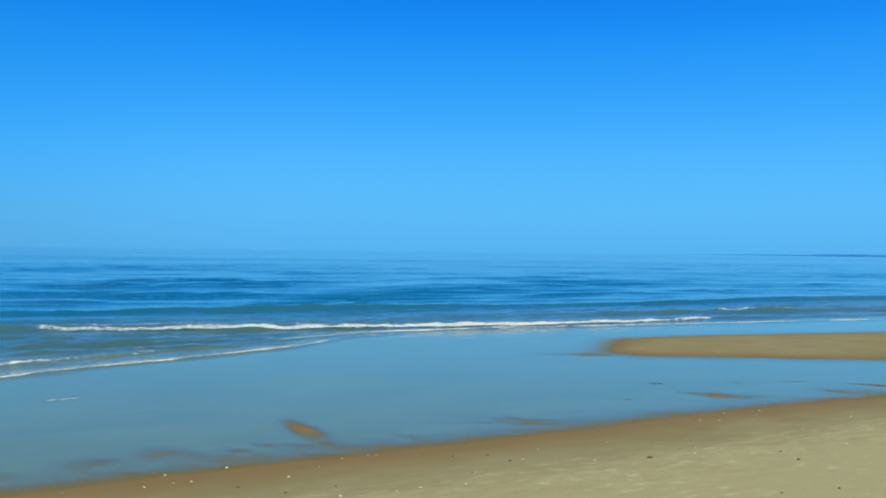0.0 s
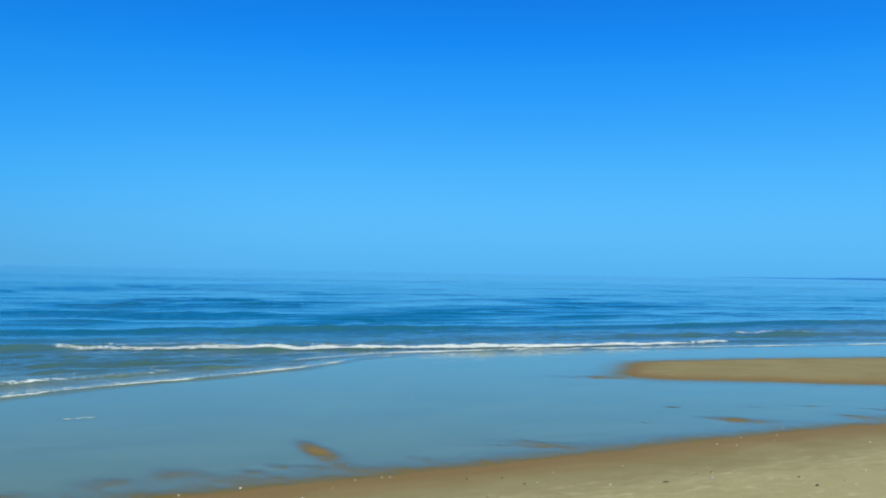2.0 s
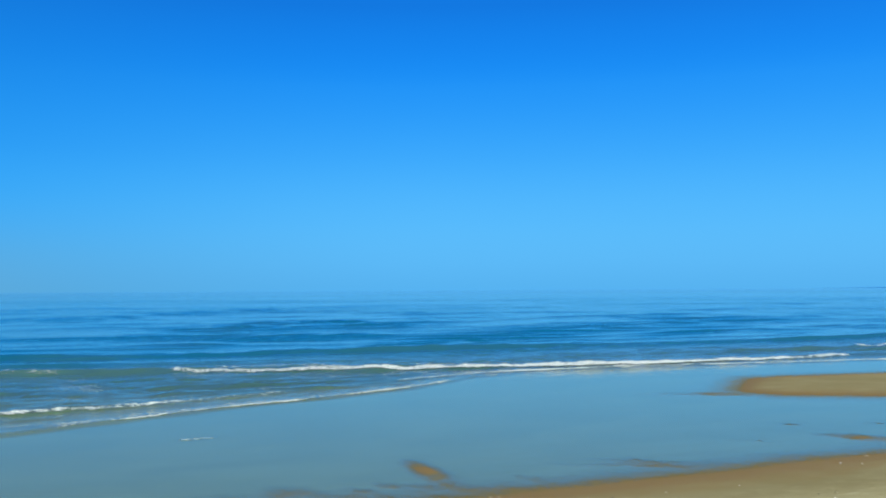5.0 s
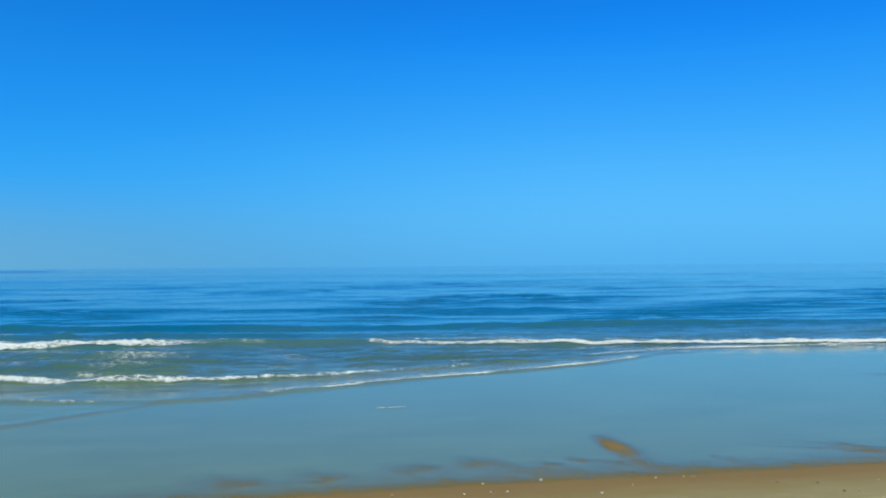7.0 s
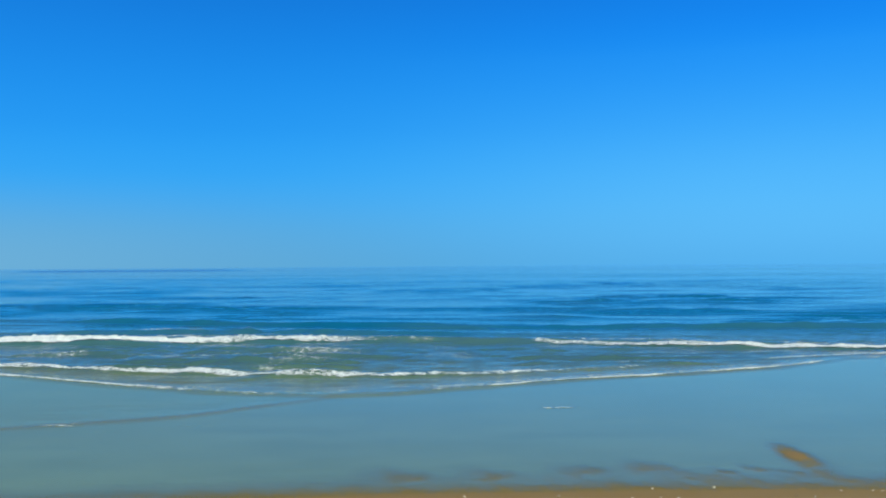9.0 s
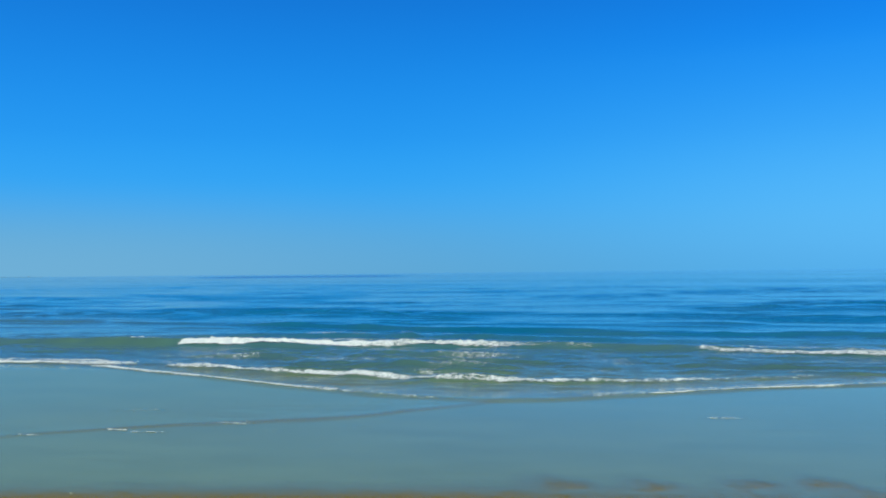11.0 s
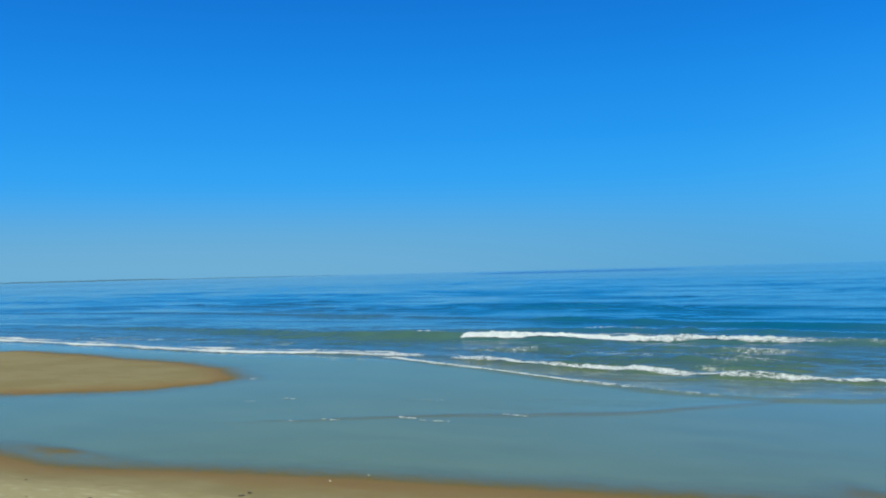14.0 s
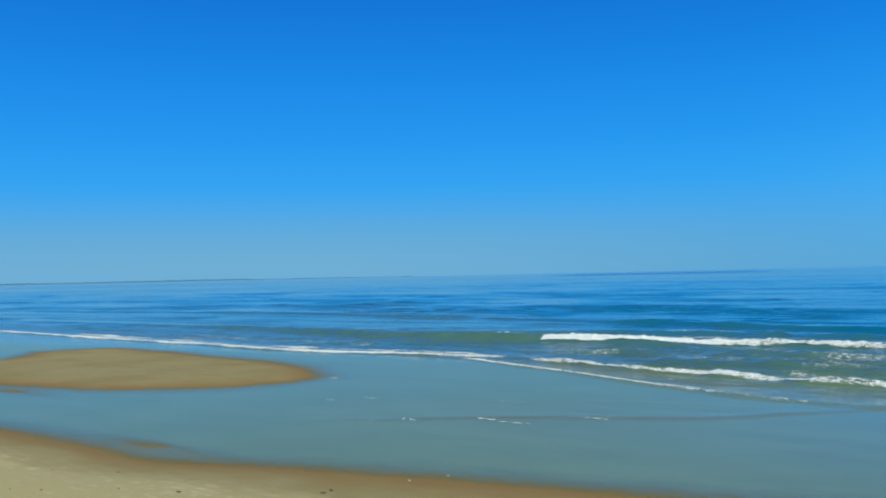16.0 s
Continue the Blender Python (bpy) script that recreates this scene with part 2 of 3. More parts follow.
def noise_tex(t, vec, scale, detail=4.0, rough=0.55, stretch=None):
    if stretch:
        mp = node(t, "ShaderNodeMapping", {"Vector": vec, "Scale": stretch})
        vec = mp.outputs[0]
    return node(t, "ShaderNodeTexNoise", {"Vector": vec, "Scale": scale, "Detail": detail, "Roughness": rough})


def remap(t, value, a, b, lo=0.0, hi=1.0):
    return node(t, "ShaderNodeMapRange", {"Value": value, "From Min": a, "From Max": b, "To Min": lo, "To Max": hi}, interpolation_type='SMOOTHSTEP').outputs[0]


def mixc(t, fac, a, b):
    n = node(t, "ShaderNodeMix", {0: fac, 6: a, 7: b}, data_type='RGBA')
    return n.outputs[2]


def sand_material():
    m, t, o = material("sand")
    geo = node(t, "ShaderNodeNewGeometry")
    pos = geo.outputs["Position"]
    xyz = node(t, "ShaderNodeSeparateXYZ", {0: pos})
    broad = noise_tex(t, pos, 0.8, 4, 0.6)
    drift = noise_tex(t, pos, 9.0, 5, 0.66, (0.6, 1.4, 1.0))
    mottle = noise_tex(t, pos, 55, 3, 0.6)
    streak = noise_tex(t, pos, 1.6, 3, 0.55, (1.0, 3.0, 1.0))
    grain = noise_tex(t, pos, 260, 3, 0.7)
    # dampness follows the height over the water, with a ragged edge
    wob = node(t, "ShaderNodeMath", {0: streak.outputs[0], 1: 0.045}, operation='MULTIPLY').outputs[0]
    lvl = node(t, "ShaderNodeMath", {0: xyz.outputs[2], 1: wob}, operation='SUBTRACT').outputs[0]
    damp = remap(t, lvl, -0.020, 0.026)
    fray = node(t, "ShaderNodeMath", {0: node(t, "ShaderNodeMath", {0: drift.outputs[0], 1: 0.05}, operation='MULTIPLY').outputs[0], 1: lvl}, operation='ADD').outputs[0]
    dry1 = remap(t, fray, 0.044, 0.098)
    pale = node(t, "ShaderNodeMath", {0: remap(t, drift.outputs[0], 0.52, 0.70), 1: remap(t, broad.outputs[0], 0.40, 0.62, 0.15, 1.0)}, operation='MULTIPLY').outputs[0]
    moist = mixc(t, remap(t, broad.outputs[0], 0.35, 0.65), (0.250, 0.218, 0.086, 1), (0.294, 0.262, 0.114, 1))
    dry = mixc(t, pale, (0.405, 0.372, 0.170, 1), (0.56, 0.53, 0.29, 1))
    col = mixc(t, damp, (0.236, 0.150, 0.036, 1), mixc(t, dry1, moist, dry))
    col = mixc(t, remap(t, grain.outputs[0], 0.35, 0.75, 0.0, 0.30), col, (0.17, 0.135, 0.07, 1))
    col = mixc(t, remap(t, mottle.outputs[0], 0.30, 0.70, 0.0, 0.22), col, (0.21, 0.17, 0.085, 1))
    rough = remap(t, damp, 0, 1, 0.62, 0.95)
    hgt = node(t, "ShaderNodeMath", {0: drift.outputs[0], 1: grain.outputs[0]}, operation='ADD').outputs[0]
    bump = node(t, "ShaderNodeBump", {"Strength": 0.4, "Distance": 0.006, "Height": hgt})
    p = node(t, "ShaderNodeBsdfPrincipled", {"Base Color": col, "Roughness": rough, "Normal": bump.outputs[0], "Specular IOR Level": 0.05})
    t.links.new(p.outputs[0], o.inputs[0])
    return m


def water_material():
    m, t, o = material("sea_water")
    geo = node(t, "ShaderNodeNewGeometry")
    pos = geo.outputs["Position"]
    depth = node(t, "ShaderNodeAttribute", attribute_name="depth").outputs["Fac"]
    silt = node(t, "ShaderNodeAttribute", attribute_name="silt").outputs["Fac"]
    chop = node(t, "ShaderNodeAttribute", attribute_name="chop").outputs["Fac"]
    # a lane of wind far out, and the churned surf, break the mirror
    squall = node(t, "ShaderNodeAttribute", attribute_name="squall").outputs["Fac"]
    n1 = noise_tex(t, pos, 1.3, 6, 0.62, (1.0, 2.6, 1.0))
    edge = noise_tex(t, pos, 5.0, 5, 0.65, (1.0, 1.6, 0.0))
    drag = noise_tex(t, pos, 0.8, 7, 0.72, (0.7, 1.7, 0.0))
    jig = node(t, "ShaderNodeMath", {0: edge.outputs[0], 1: 0.5}, operation='SUBTRACT').outputs[0]
    depth = node(t, "ShaderNodeMath", {0: node(t, "ShaderNodeMath", {0: jig, 1: 0.016}, operation='MULTIPLY').outputs[0], 1: depth}, operation='ADD').outputs[0]
    # streaks that the ebb combs into the thin film
    comb = node(t, "ShaderNodeMapping", {"Vector": pos, "Rotation": (0.0, 0.0, radians(-112))})
    comb = noise_tex(t, comb.outputs[0], 7.0, 4, 0.6, (0.28, 1.5, 0.0))
    comb = node(t, "ShaderNodeMath", {0: node(t, "ShaderNodeMath", {0: comb.outputs[0], 1: 0.5}, operation='SUBTRACT').outputs[0], 1: 0.014}, operation='MULTIPLY').outputs[0]
    where = remap(t, node(t, "ShaderNodeSeparateXYZ", {0: pos}).outputs[0], -1.5, 1.5)
    comb = node(t, "ShaderNodeMath", {0: comb, 1: where}, operation='MULTIPLY').outputs[0]
    depth = node(t, "ShaderNodeMath", {0: comb, 1: depth}, operation='ADD').outputs[0]
    n2 = noise_tex(t, pos, 0.10, 4, 0.6, (1.0, 4.5, 1.0))
    n3 = noise_tex(t, pos, 0.004, 3, 0.6, (1.0, 2.5, 1.0))
    wind = remap(t, n3.outputs[0], 0.40, 0.62, 0.4, 1.5)
    high = node(t, "ShaderNodeMath", {0: n2.outputs[0], 1: 2.4}, operation='MULTIPLY').outputs[0]
    high = node(t, "ShaderNodeMath", {0: n1.outputs[0], 1: high}, operation='ADD').outputs[0]
    n0 = noise_tex(t, pos, 4.5, 4, 0.6, (1.0, 2.2, 1.0))
    n4 = noise_tex(t, pos, 0.42, 4, 0.6, (0.6, 2.8, 1.0))
    mid = node(t, "ShaderNodeMath", {0: n4.outputs[0], 1: 1.6}, operation='MULTIPLY').outputs[0]
    high = node(t, "ShaderNodeMath", {0: mid, 1: high}, operation='ADD').outputs[0]
    fine = node(t, "ShaderNodeMath", {0: n0.outputs[0], 1: 0.55}, operation='MULTIPLY').outputs[0]
    high = node(t, "ShaderNodeMath", {0: fine, 1: high}, operation='ADD').outputs[0]
    force = node(t, "ShaderNodeMath", {0: chop, 1: wind}, operation='MULTIPLY').outputs[0]
    bump = node(t, "ShaderNodeBump", {"Strength": force, "Distance": 0.12, "Height": high})
    milky = mixc(t, remap(t, drag.outputs[0], 0.35, 0.65), (0.158, 0.236, 0.066, 1), (0.184, 0.274, 0.086, 1))
    stir = node(t, "ShaderNodeAttribute", attribute_name="stir").outputs["Fac"]
    milky = mixc(t, stir, milky, (0.165, 0.178, 0.040, 1))
    shoal = mixc(t, remap(t, depth, 0.06, 0.26), milky, (0.064, 0.150, 0.100, 1))
    body = mixc(t, silt, (0.004, 0.124, 0.176, 1), shoal)
    diff = node(t, "ShaderNodeBsdfDiffuse", {"Color": body})
    clear = node(t, "ShaderNodeBsdfTransparent", {"Color": (0.90, 0.96, 0.90, 1)})
    murk = node(t, "ShaderNodeMath", {0: remap(t, depth, -0.002, 0.022, 0.0, 0.78), 1: remap(t, depth, 0.05, 0.6, 0.0, 0.26)}, operation='ADD').outputs[0]
    base = node(t, "ShaderNodeMixShader", {0: murk, 1: clear.outputs[0], 2: diff.outputs[0]})
    gloss = node(t, "ShaderNodeBsdfGlossy", {"Color": (1, 1, 1, 1), "Roughness": remap(t, squall, 0, 1, 0.09, 0.22), "Normal": bump.outputs[0]})
    fres = node(t, "ShaderNodeFresnel", {"IOR": 1.33, "Normal": bump.outputs[0]})
    # the film thins to nothing at its edge
    film = remap(t, depth, -0.002, 0.016)
    # the mirror is turned down towards the left
    skim = node(t, "ShaderNodeAttribute", attribute_name="skim").outputs["Fac"]
    film = node(t, "ShaderNodeMath", {0: film, 1: remap(t, skim, 0, 1, 1.0, 0.73)}, operation='MULTIPLY').outputs[0]
    film = node(t, "ShaderNodeMath", {0: film, 1: remap(t, squall, 0, 1, 1.0, 0.74)}, operation='MULTIPLY').outputs[0]
    shine = node(t, "ShaderNodeMath", {0: fres.outputs[0], 1: film}, operation='MULTIPLY').outputs[0]
    full = node(t, "ShaderNodeMixShader", {0: shine, 1: base.outputs[0], 2: gloss.outputs[0]})
    t.links.new(full.outputs[0], o.inputs[0])
    return m


def foam_material():
    m, t, o = material("foam")
    geo = node(t, "ShaderNodeNewGeometry")
    pos = geo.outputs["Position"]
    cover = node(t, "ShaderNodeAttribute", attribute_name="cover").outputs["Fac"]
    lace = noise_tex(t, pos, 22.0, 6, 0.76, (0.5, 1.2, 1.3))
    n = noise_tex(t, pos, 24, 5, 0.72)
    col = mixc(t, remap(t, n.outputs[0], 0.35, 0.65), (0.50, 0.60, 0.51, 1), (0.82, 0.87, 0.78, 1))
    bump = node(t, "ShaderNodeBump", {"Strength": 0.4, "Distance": 0.03, "Height": n.outputs[0]})
    p = node(t, "ShaderNodeBsdfPrincipled", {"Base Color": col, "Roughness": 0.85, "Normal": bump.outputs[0], "Specular IOR Level": 0.2})
    hole = node(t, "ShaderNodeBsdfTransparent")
    low = node(t, "ShaderNodeMath", {0: 1.0, 1: cover}, operation='SUBTRACT').outputs[0]
    over = node(t, "ShaderNodeMath", {0: lace.outputs[0], 1: low}, operation='SUBTRACT').outputs[0]
    mixs = node(t, "ShaderNodeMixShader", {0: remap(t, over, -0.06, 0.13), 1: hole.outputs[0], 2: p.outputs[0]})
    t.links.new(mixs.outputs[0], o.inputs[0])
    return m


SAND, WATER, FOAM = sand_material(), water_material(), foam_material()


# ---- ground and water: one sheet each ----
def steps(stops):
    """Grid lines: (until, step) pairs from a start; the step grows past a stop that gives a rate."""
    v = [stops[0]]
    for until, step, rate in stops[1:]:
        s = step
        while v[-1] < until:
            v.append(v[-1] + s)
            s += s * rate
    return np.array(v)


def sheet(name, xs, ys, zfun, mat, attrs=None):
    X, Y = np.meshgrid(xs, ys)
    Z = zfun(X, Y)
    nx, ny = len(xs), len(ys)
    me = bpy.data.meshes.new(name)
    co = np.stack((X, Y, Z), -1).reshape(-1, 3)
    i = (np.arange(ny - 1)[:, None] * nx + np.arange(nx - 1)[None, :]).ravel()
    faces = np.stack((i, i + 1, i + nx + 1, i + nx), -1).astype(np.int32)
    me.vertices.add(len(co))
    me.vertices.foreach_set("co", co.ravel())
    me.loops.add(faces.size)
    me.loops.foreach_set("vertex_index", faces.ravel())
    me.polygons.add(len(faces))
    me.polygons.foreach_set("loop_start", np.arange(len(faces), dtype=np.int32) * 4)
    me.polygons.foreach_set("use_smooth", np.ones(len(faces), bool))
    for key, fun in (attrs or {}).items():
        at = me.attributes.new(key, 'FLOAT', 'POINT')
        at.data.foreach_set("value", fun(X, Y, Z).ravel().astype(np.float32))
    me.update(calc_edges=True)
    me.materials.append(mat)
    return new(name, me)


right = steps((0.0, (13, 0.09, 0.0), (4800, 0.09, 0.035)))
xs = np.concatenate((-right[:0:-1], right))
ground = sheet("ground", xs, np.concatenate((-steps((0.0, (4800, 0.4, 0.14)))[:0:-1], steps((0.0, (4.0, 0.16, 0.0), (9.5, 0.055, 0.0), (16, 0.10, 0.0), (4800, 0.1, 0.14))))), ground_z, SAND)
tagged(ground, "damp khaki beach sand with low sandbars and shallow runnels", "beach", kind="structure")

water = sheet("water", xs, steps((4.6, (9.5, 0.055, 0.0), (13, 0.12, 0.0), (31, 0.075, 0.0), (4800, 0.075, 0.010))), water_z, WATER, {
    "depth": lambda X, Y, Z: np.maximum(Z - ground_z(X, Y), 0),
    "silt": lambda X, Y, Z: np.clip(1.0 - smooth(0.0, 1.0, (Y - 16.5) / (9.5 + 38 * smooth(0.30, 0.85, -X / Y))) + 0.2 * vnoise(X / 3, Y / 2, 51) * smooth(14, 16, Y), 0, 1),
    "stir": lambda X, Y, Z: np.where((X > -12) & (X < 9), smooth(-0.1, 0.15, Y - tip_y(X)) * (1 - smooth(0.3, 1.8, Y - tip_y(X))) + 0.35 * np.exp(-((X + 5.0) / 2.6)**2 - ((Y - 9.9) / 1.0)**2), 0)
    * (0.55 + 0.45 * fbm(X / 2.2, Y / 0.7, 53, 3)) + np.where((X > -7.4) & (X < -0.9), 0.6 * np.exp(-((Y - lap_y(X) - wander(X)) / 0.13)**2) * lap_h(X) / 0.012, 0),
    "squall": lambda X, Y, Z: smooth(330, 430, Y) * (1 - smooth(650, 1100, Y)) * smooth(0.19, 0.27, -X / Y) * (1 - smooth(0.42, 0.52, -X / Y))
    + 0.85 * smooth(0.2, 1.0, Y - front_y(X)) * (1 - smooth(20, 25, Y)),
    "skim": lambda X, Y, Z: smooth(1, -7, X) * (1 - smooth(14.0, 16.5, Y)),
    "chop": lambda X, Y, Z: 0.03 + 0.15 * smooth(13, 20, Y) * (1 - 0.4 * smooth(22, 110, Y)) + 0.15 * smooth(-0.1, 0.5, Y - front_y(X)) * (1 - smooth(20, 26, Y))
    + np.where((X > -7.4) & (X < -0.9), 0.10 * smooth(0.0, 0.3, Y - lap_y(X)) * (1 - smooth(1.0, 2.2, Y - lap_y(X))), 0)})
tagged(water, "blue sea with low swell thinning to a film over the sand", "sea", kind="structure")


# ---- foam ----
def foam_line(name, line, x0, x1, front, back, lift, cover, seed, label, gaps=0.35, ends=1.2, more=None, blunt=1.0, ragged=1.0):
    """A ribbon of froth along a crest line; its cover fades to the edges, and the material tears it open."""
    cell = 0.03
    xs = np.arange(x0, x1, cell * 1.5)
    us = np.arange(-front, back + cell, cell)
    X, U = np.meshgrid(xs, us)
    end = smooth(x0, x0 + ends, X) * (1 - smooth(x1 - ends, x1, X))
    wide = 0.85 + ragged * (0.35 * vnoise(X * 0.8, X * 0, seed + 9) + 0.25 * vnoise(X * 2.7, X * 0, seed + 10))
    Y = line(X) + wander(X) + U + 0.05 * fbm(X * 1.3, X * 0, seed + 5)
    across = 1 - np.clip(np.where(U < 0, -U / (front * wide), U / (back * wide)), 0, 1)**1.3
    C = cover + 0.16 * fbm(X * 0.8, U * 1.5, seed + 7, 3) - 0.16 * gaps * (1 + fbm(X * 0.35, X * 0, seed + 8, 2)) + 0.05 * fbm(X * 3.1, U * 4, seed + 11, 2)
    if more:
        C = C + more(X)
    reach = np.clip(np.where(U < 0, -U / (front * wide), U / (back * wide)), 0, 1)
    C = C * np.where(U > 0, 1 - reach**2, 1 - reach**5) * smooth(0, 0.8, end)
    puff = 0.5 + 0.4 * fbm(X * 4.5, Y * 7, seed + 3, 4) + 0.45 * vnoise(X * 10, Y * 14, seed + 6) + 0.25 * ragged * vnoise(X * 0.9, X * 0, seed + 4)
    Z = water_z(X, Y) + 0.004 + lift * across**blunt * end**blunt * np.clip(puff, 0.05, 2)
    me = bpy.data.meshes.new(name)
    ny, nx = X.shape
    i = (np.arange(ny - 1)[:, None] * nx + np.arange(nx - 1)[None, :])
    i = i[(C[:-1, :-1] + C[1:, 1:]) > 0.3]
    faces = np.stack((i, i + 1, i + nx + 1, i + nx), -1)
    used, faces = np.unique(faces, return_inverse=True)
    co = np.stack((X, Y, Z), -1).reshape(-1, 3)[used]
    me.from_pydata(co.tolist(), [], faces.reshape(-1, 4).tolist())
    at = me.attributes.new("cover", 'FLOAT', 'POINT')
    at.data.foreach_set("value", C.ravel()[used].astype(np.float32))
    me.polygons.foreach_set("use_smooth", np.ones(len(me.polygons), bool))
    me.materials.append(FOAM)
    return tagged(new(name, me), label, "sea foam", "foam on the surf", "stuff")


def shifted(line, dy):
    return lambda x: line(x) + dy


foam_line("breaker_foam", shifted(breaker_y, -0.18), -10.3, 0.2, 0.27, 0.18, 0.055, 0.74, 61, "thick white foam tumbling down a breaking wave", 0.3, 0.7,
          along(((-10.3, 0.15), (-7, 0.08), (-5, -0.02), (-3, -0.12), (-1.5, -0.17), (0.2, -0.24))), 0.55, 0.4)
foam_line("breaker_foam", shifted(breaker_y, -0.18), 1.5, 18, 0.23, 0.15, 0.035, 0.65, 63, "white foam on a low breaking wave", 0.4, 0.8,
          along(((1.5, 0.0), (5, 0.04), (8, 0.10), (14, 0.10), (18, -0.05))), 0.6, 0.5)
foam_line("breaker_foam", shifted(breaker_y, 0.0), -11.6, -10.2, 0.12, 0.15, 0.04, 0.62, 62, "small white cap on an olive wave", 0.3, 0.5)
foam_line("crest_foam", back_y, -8.4, -3.0, 0.20, 0.3, 0.03, 0.58, 64, "torn white foam on the crest of a second wave", 0.5)
foam_line("crest_foam", back_y, 19.5, 23.0, 0.25, 0.12, 0.03, 0.62, 66, "white foam on a small breaking crest", 0.3, 0.9)
foam_line("swash_foam", bore_y, -34, -8, 0.30, 0.20, 0.025, 0.67, 65, "white foam along the edge of the swash", 0.25, 1.2, None, 0.7)
foam_line("swash_foam", shifted(bore_y, 0.55), -27, -9, 0.28, 0.34, 0.03, 0.62, 68, "second line of foam behind the swash", 0.5)
foam_line("bore_foam", shifted(bore_y, -0.10), -8.6, 5.5, 0.16, 0.10, 0.03, 0.62, 67, "white foam on a small bore running in", 0.35, 1.2,
          along(((-9, 0.0), (-2, 0.02), (1, -0.03), (2.5, -0.10), (6, -0.08))))
foam_line("swash_foam", shifted(bore_y, -0.05), 5, 26, 0.13, 0.09, 0.012, 0.63, 69, "thin white foam along the edge of the swash", 0.2)
foam_line("swash_foam", tip_y, -10.2, 7.2, 0.13, 0.10, 0.006, 0.57, 70, "thin broken line of foam at the tip of the swash", 0.35, 1.2,
          along(((-10.2, 0.02), (-4, 0.02), (-2.5, -0.08), (-0.5, -0.08), (0.8, 0.03), (4, 0.04), (7.2, -0.02))))
foam_line("swash_foam", shifted(tip_y, 0.16), -1, 6.5, 0.05, 0.45, 0.005, 0.55, 75, "lacy foam trailing behind the tip of the swash", 0.35)
foam_line("foam_lace", shifted(breaker_y, 0.7), -13.2, -2.4, 0.6, 1.1, 0.004, 0.51, 76, "lacy foam left behind a breaking wave", 0.3, 1.5)
foam_line("foam_lace", shifted(bore_y, 0.5), -8.4, 4.5, 0.4, 0.9, 0.004, 0.47, 77, "lacy foam left behind a small bore", 0.3, 1.5)
foam_line("foam_lace", shifted(breaker_y, 0.5), 1.5, 16, 0.4, 0.8, 0.004, 0.49, 78, "lacy foam left behind a low breaking wave", 0.3, 2.0)
foam_line("foam_flecks", lambda x: 17.6 + 0 * x, -12, 3, 2.9, 2.6, 0.004, 0.455, 72, "loose flecks of foam drifting between the breakers", 0.35, 4.0)
foam_line("foam_flecks", lambda x: 17.0 - 0.05 * x, 4, 18, 0.9, 1.2, 0.004, 0.47, 73, "loose flecks of foam drifting behind the breakers", 0.35, 3.0)
foam_line("foam_flecks", lambda x: 17.6 - 0.06 * x, -26, -12, 0.8, 1.2, 0.004, 0.46, 74, "loose flecks of foam drifting behind the swash", 0.35, 3.0)
foam_line("swash_foam", lap_y, -7.2, -1.6, 0.05, 0.05, 0.003, 0.47, 79, "short white dashes of foam on a lapping ripple", 1.0, 0.8)


def foam_scrap(x, y, length, width, seed):
    line = lambda v: y + 0.03 * np.sin((v - x) * 3.1 + seed) + 0.03 * fbm(v * 4, v * 0, seed, 3)
    return foam_line("foam_scrap", line, x - length / 2, x + length / 2, width, width, 0.004, 0.58, seed, "small scrap of white foam left on the wet sand", 0.5, length * 0.4)


for k, (fx, fy, fl, fw) in enumerate((
    (-5.8, 10.6, 0.9, 0.12), (-6.1, 8.75, 0.5, 0.05), (-6.5, 8.5, 0.35, 0.05), (-5.3, 9.2, 0.45, 0.06), (-4.9, 9.05, 0.8, 0.05),
                                      (-9.8, 11.8, 0.35, 0.2), (-7.7, 10.1, 0.5, 0.06), (-8.1, 9.7, 0.4, 0.05), (1.35, 10.8, 0.75, 0.06), (-9.5, 10.9, 0.3, 0.06), (-4.2, 9.7, 0.9, 0.05),
                                      (-3.6, 9.35, 0.5, 0.04), (-2.7, 9.7, 0.6, 0.04), (-5.0, 17.1, 1.2, 0.12), (-3.9, 17.4, 0.9, 0.08), (-5.5, 16.4, 1.5, 0.08), (-2.0, 16.6, 1.3, 0.08))):
    foam_scrap(fx, fy, fl, fw, 100 + 7 * k)


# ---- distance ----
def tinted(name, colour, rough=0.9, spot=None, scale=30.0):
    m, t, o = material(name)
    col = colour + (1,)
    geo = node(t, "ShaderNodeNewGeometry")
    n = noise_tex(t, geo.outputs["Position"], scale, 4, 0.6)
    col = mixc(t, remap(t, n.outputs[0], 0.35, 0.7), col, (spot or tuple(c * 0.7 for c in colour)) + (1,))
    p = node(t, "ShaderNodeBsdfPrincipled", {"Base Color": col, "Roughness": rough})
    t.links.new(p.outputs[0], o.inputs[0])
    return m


def part(name, bm, mat, parent=None, label="", smooth_faces=False):
    me = bpy.data.meshes.new(name)
    bm.normal_update()
    bm.to_mesh(me)
    bm.free()
    if smooth_faces:
        me.polygons.foreach_set("use_smooth", np.ones(len(me.polygons), bool))
    me.materials.append(mat)
    ob = new(name, me)
    ob.parent = parent
    if label:
        ob["label"] = label
    return ob


def loft(rings):
    """A closed skin over rings of equal length."""
    bm = bmesh.new()
    rows = [[bm.verts.new(p) for p in ring] for ring in rings]
    n = len(rows[0])
    for a, b in zip(rows, rows[1:]):
        for k in range(n):
            bm.faces.new((a[k], a[(k + 1) % n], b[(k + 1) % n], b[k]))
    bm.faces.new(rows[0][::-1])
    bm.faces.new(rows[-1])
    return bm


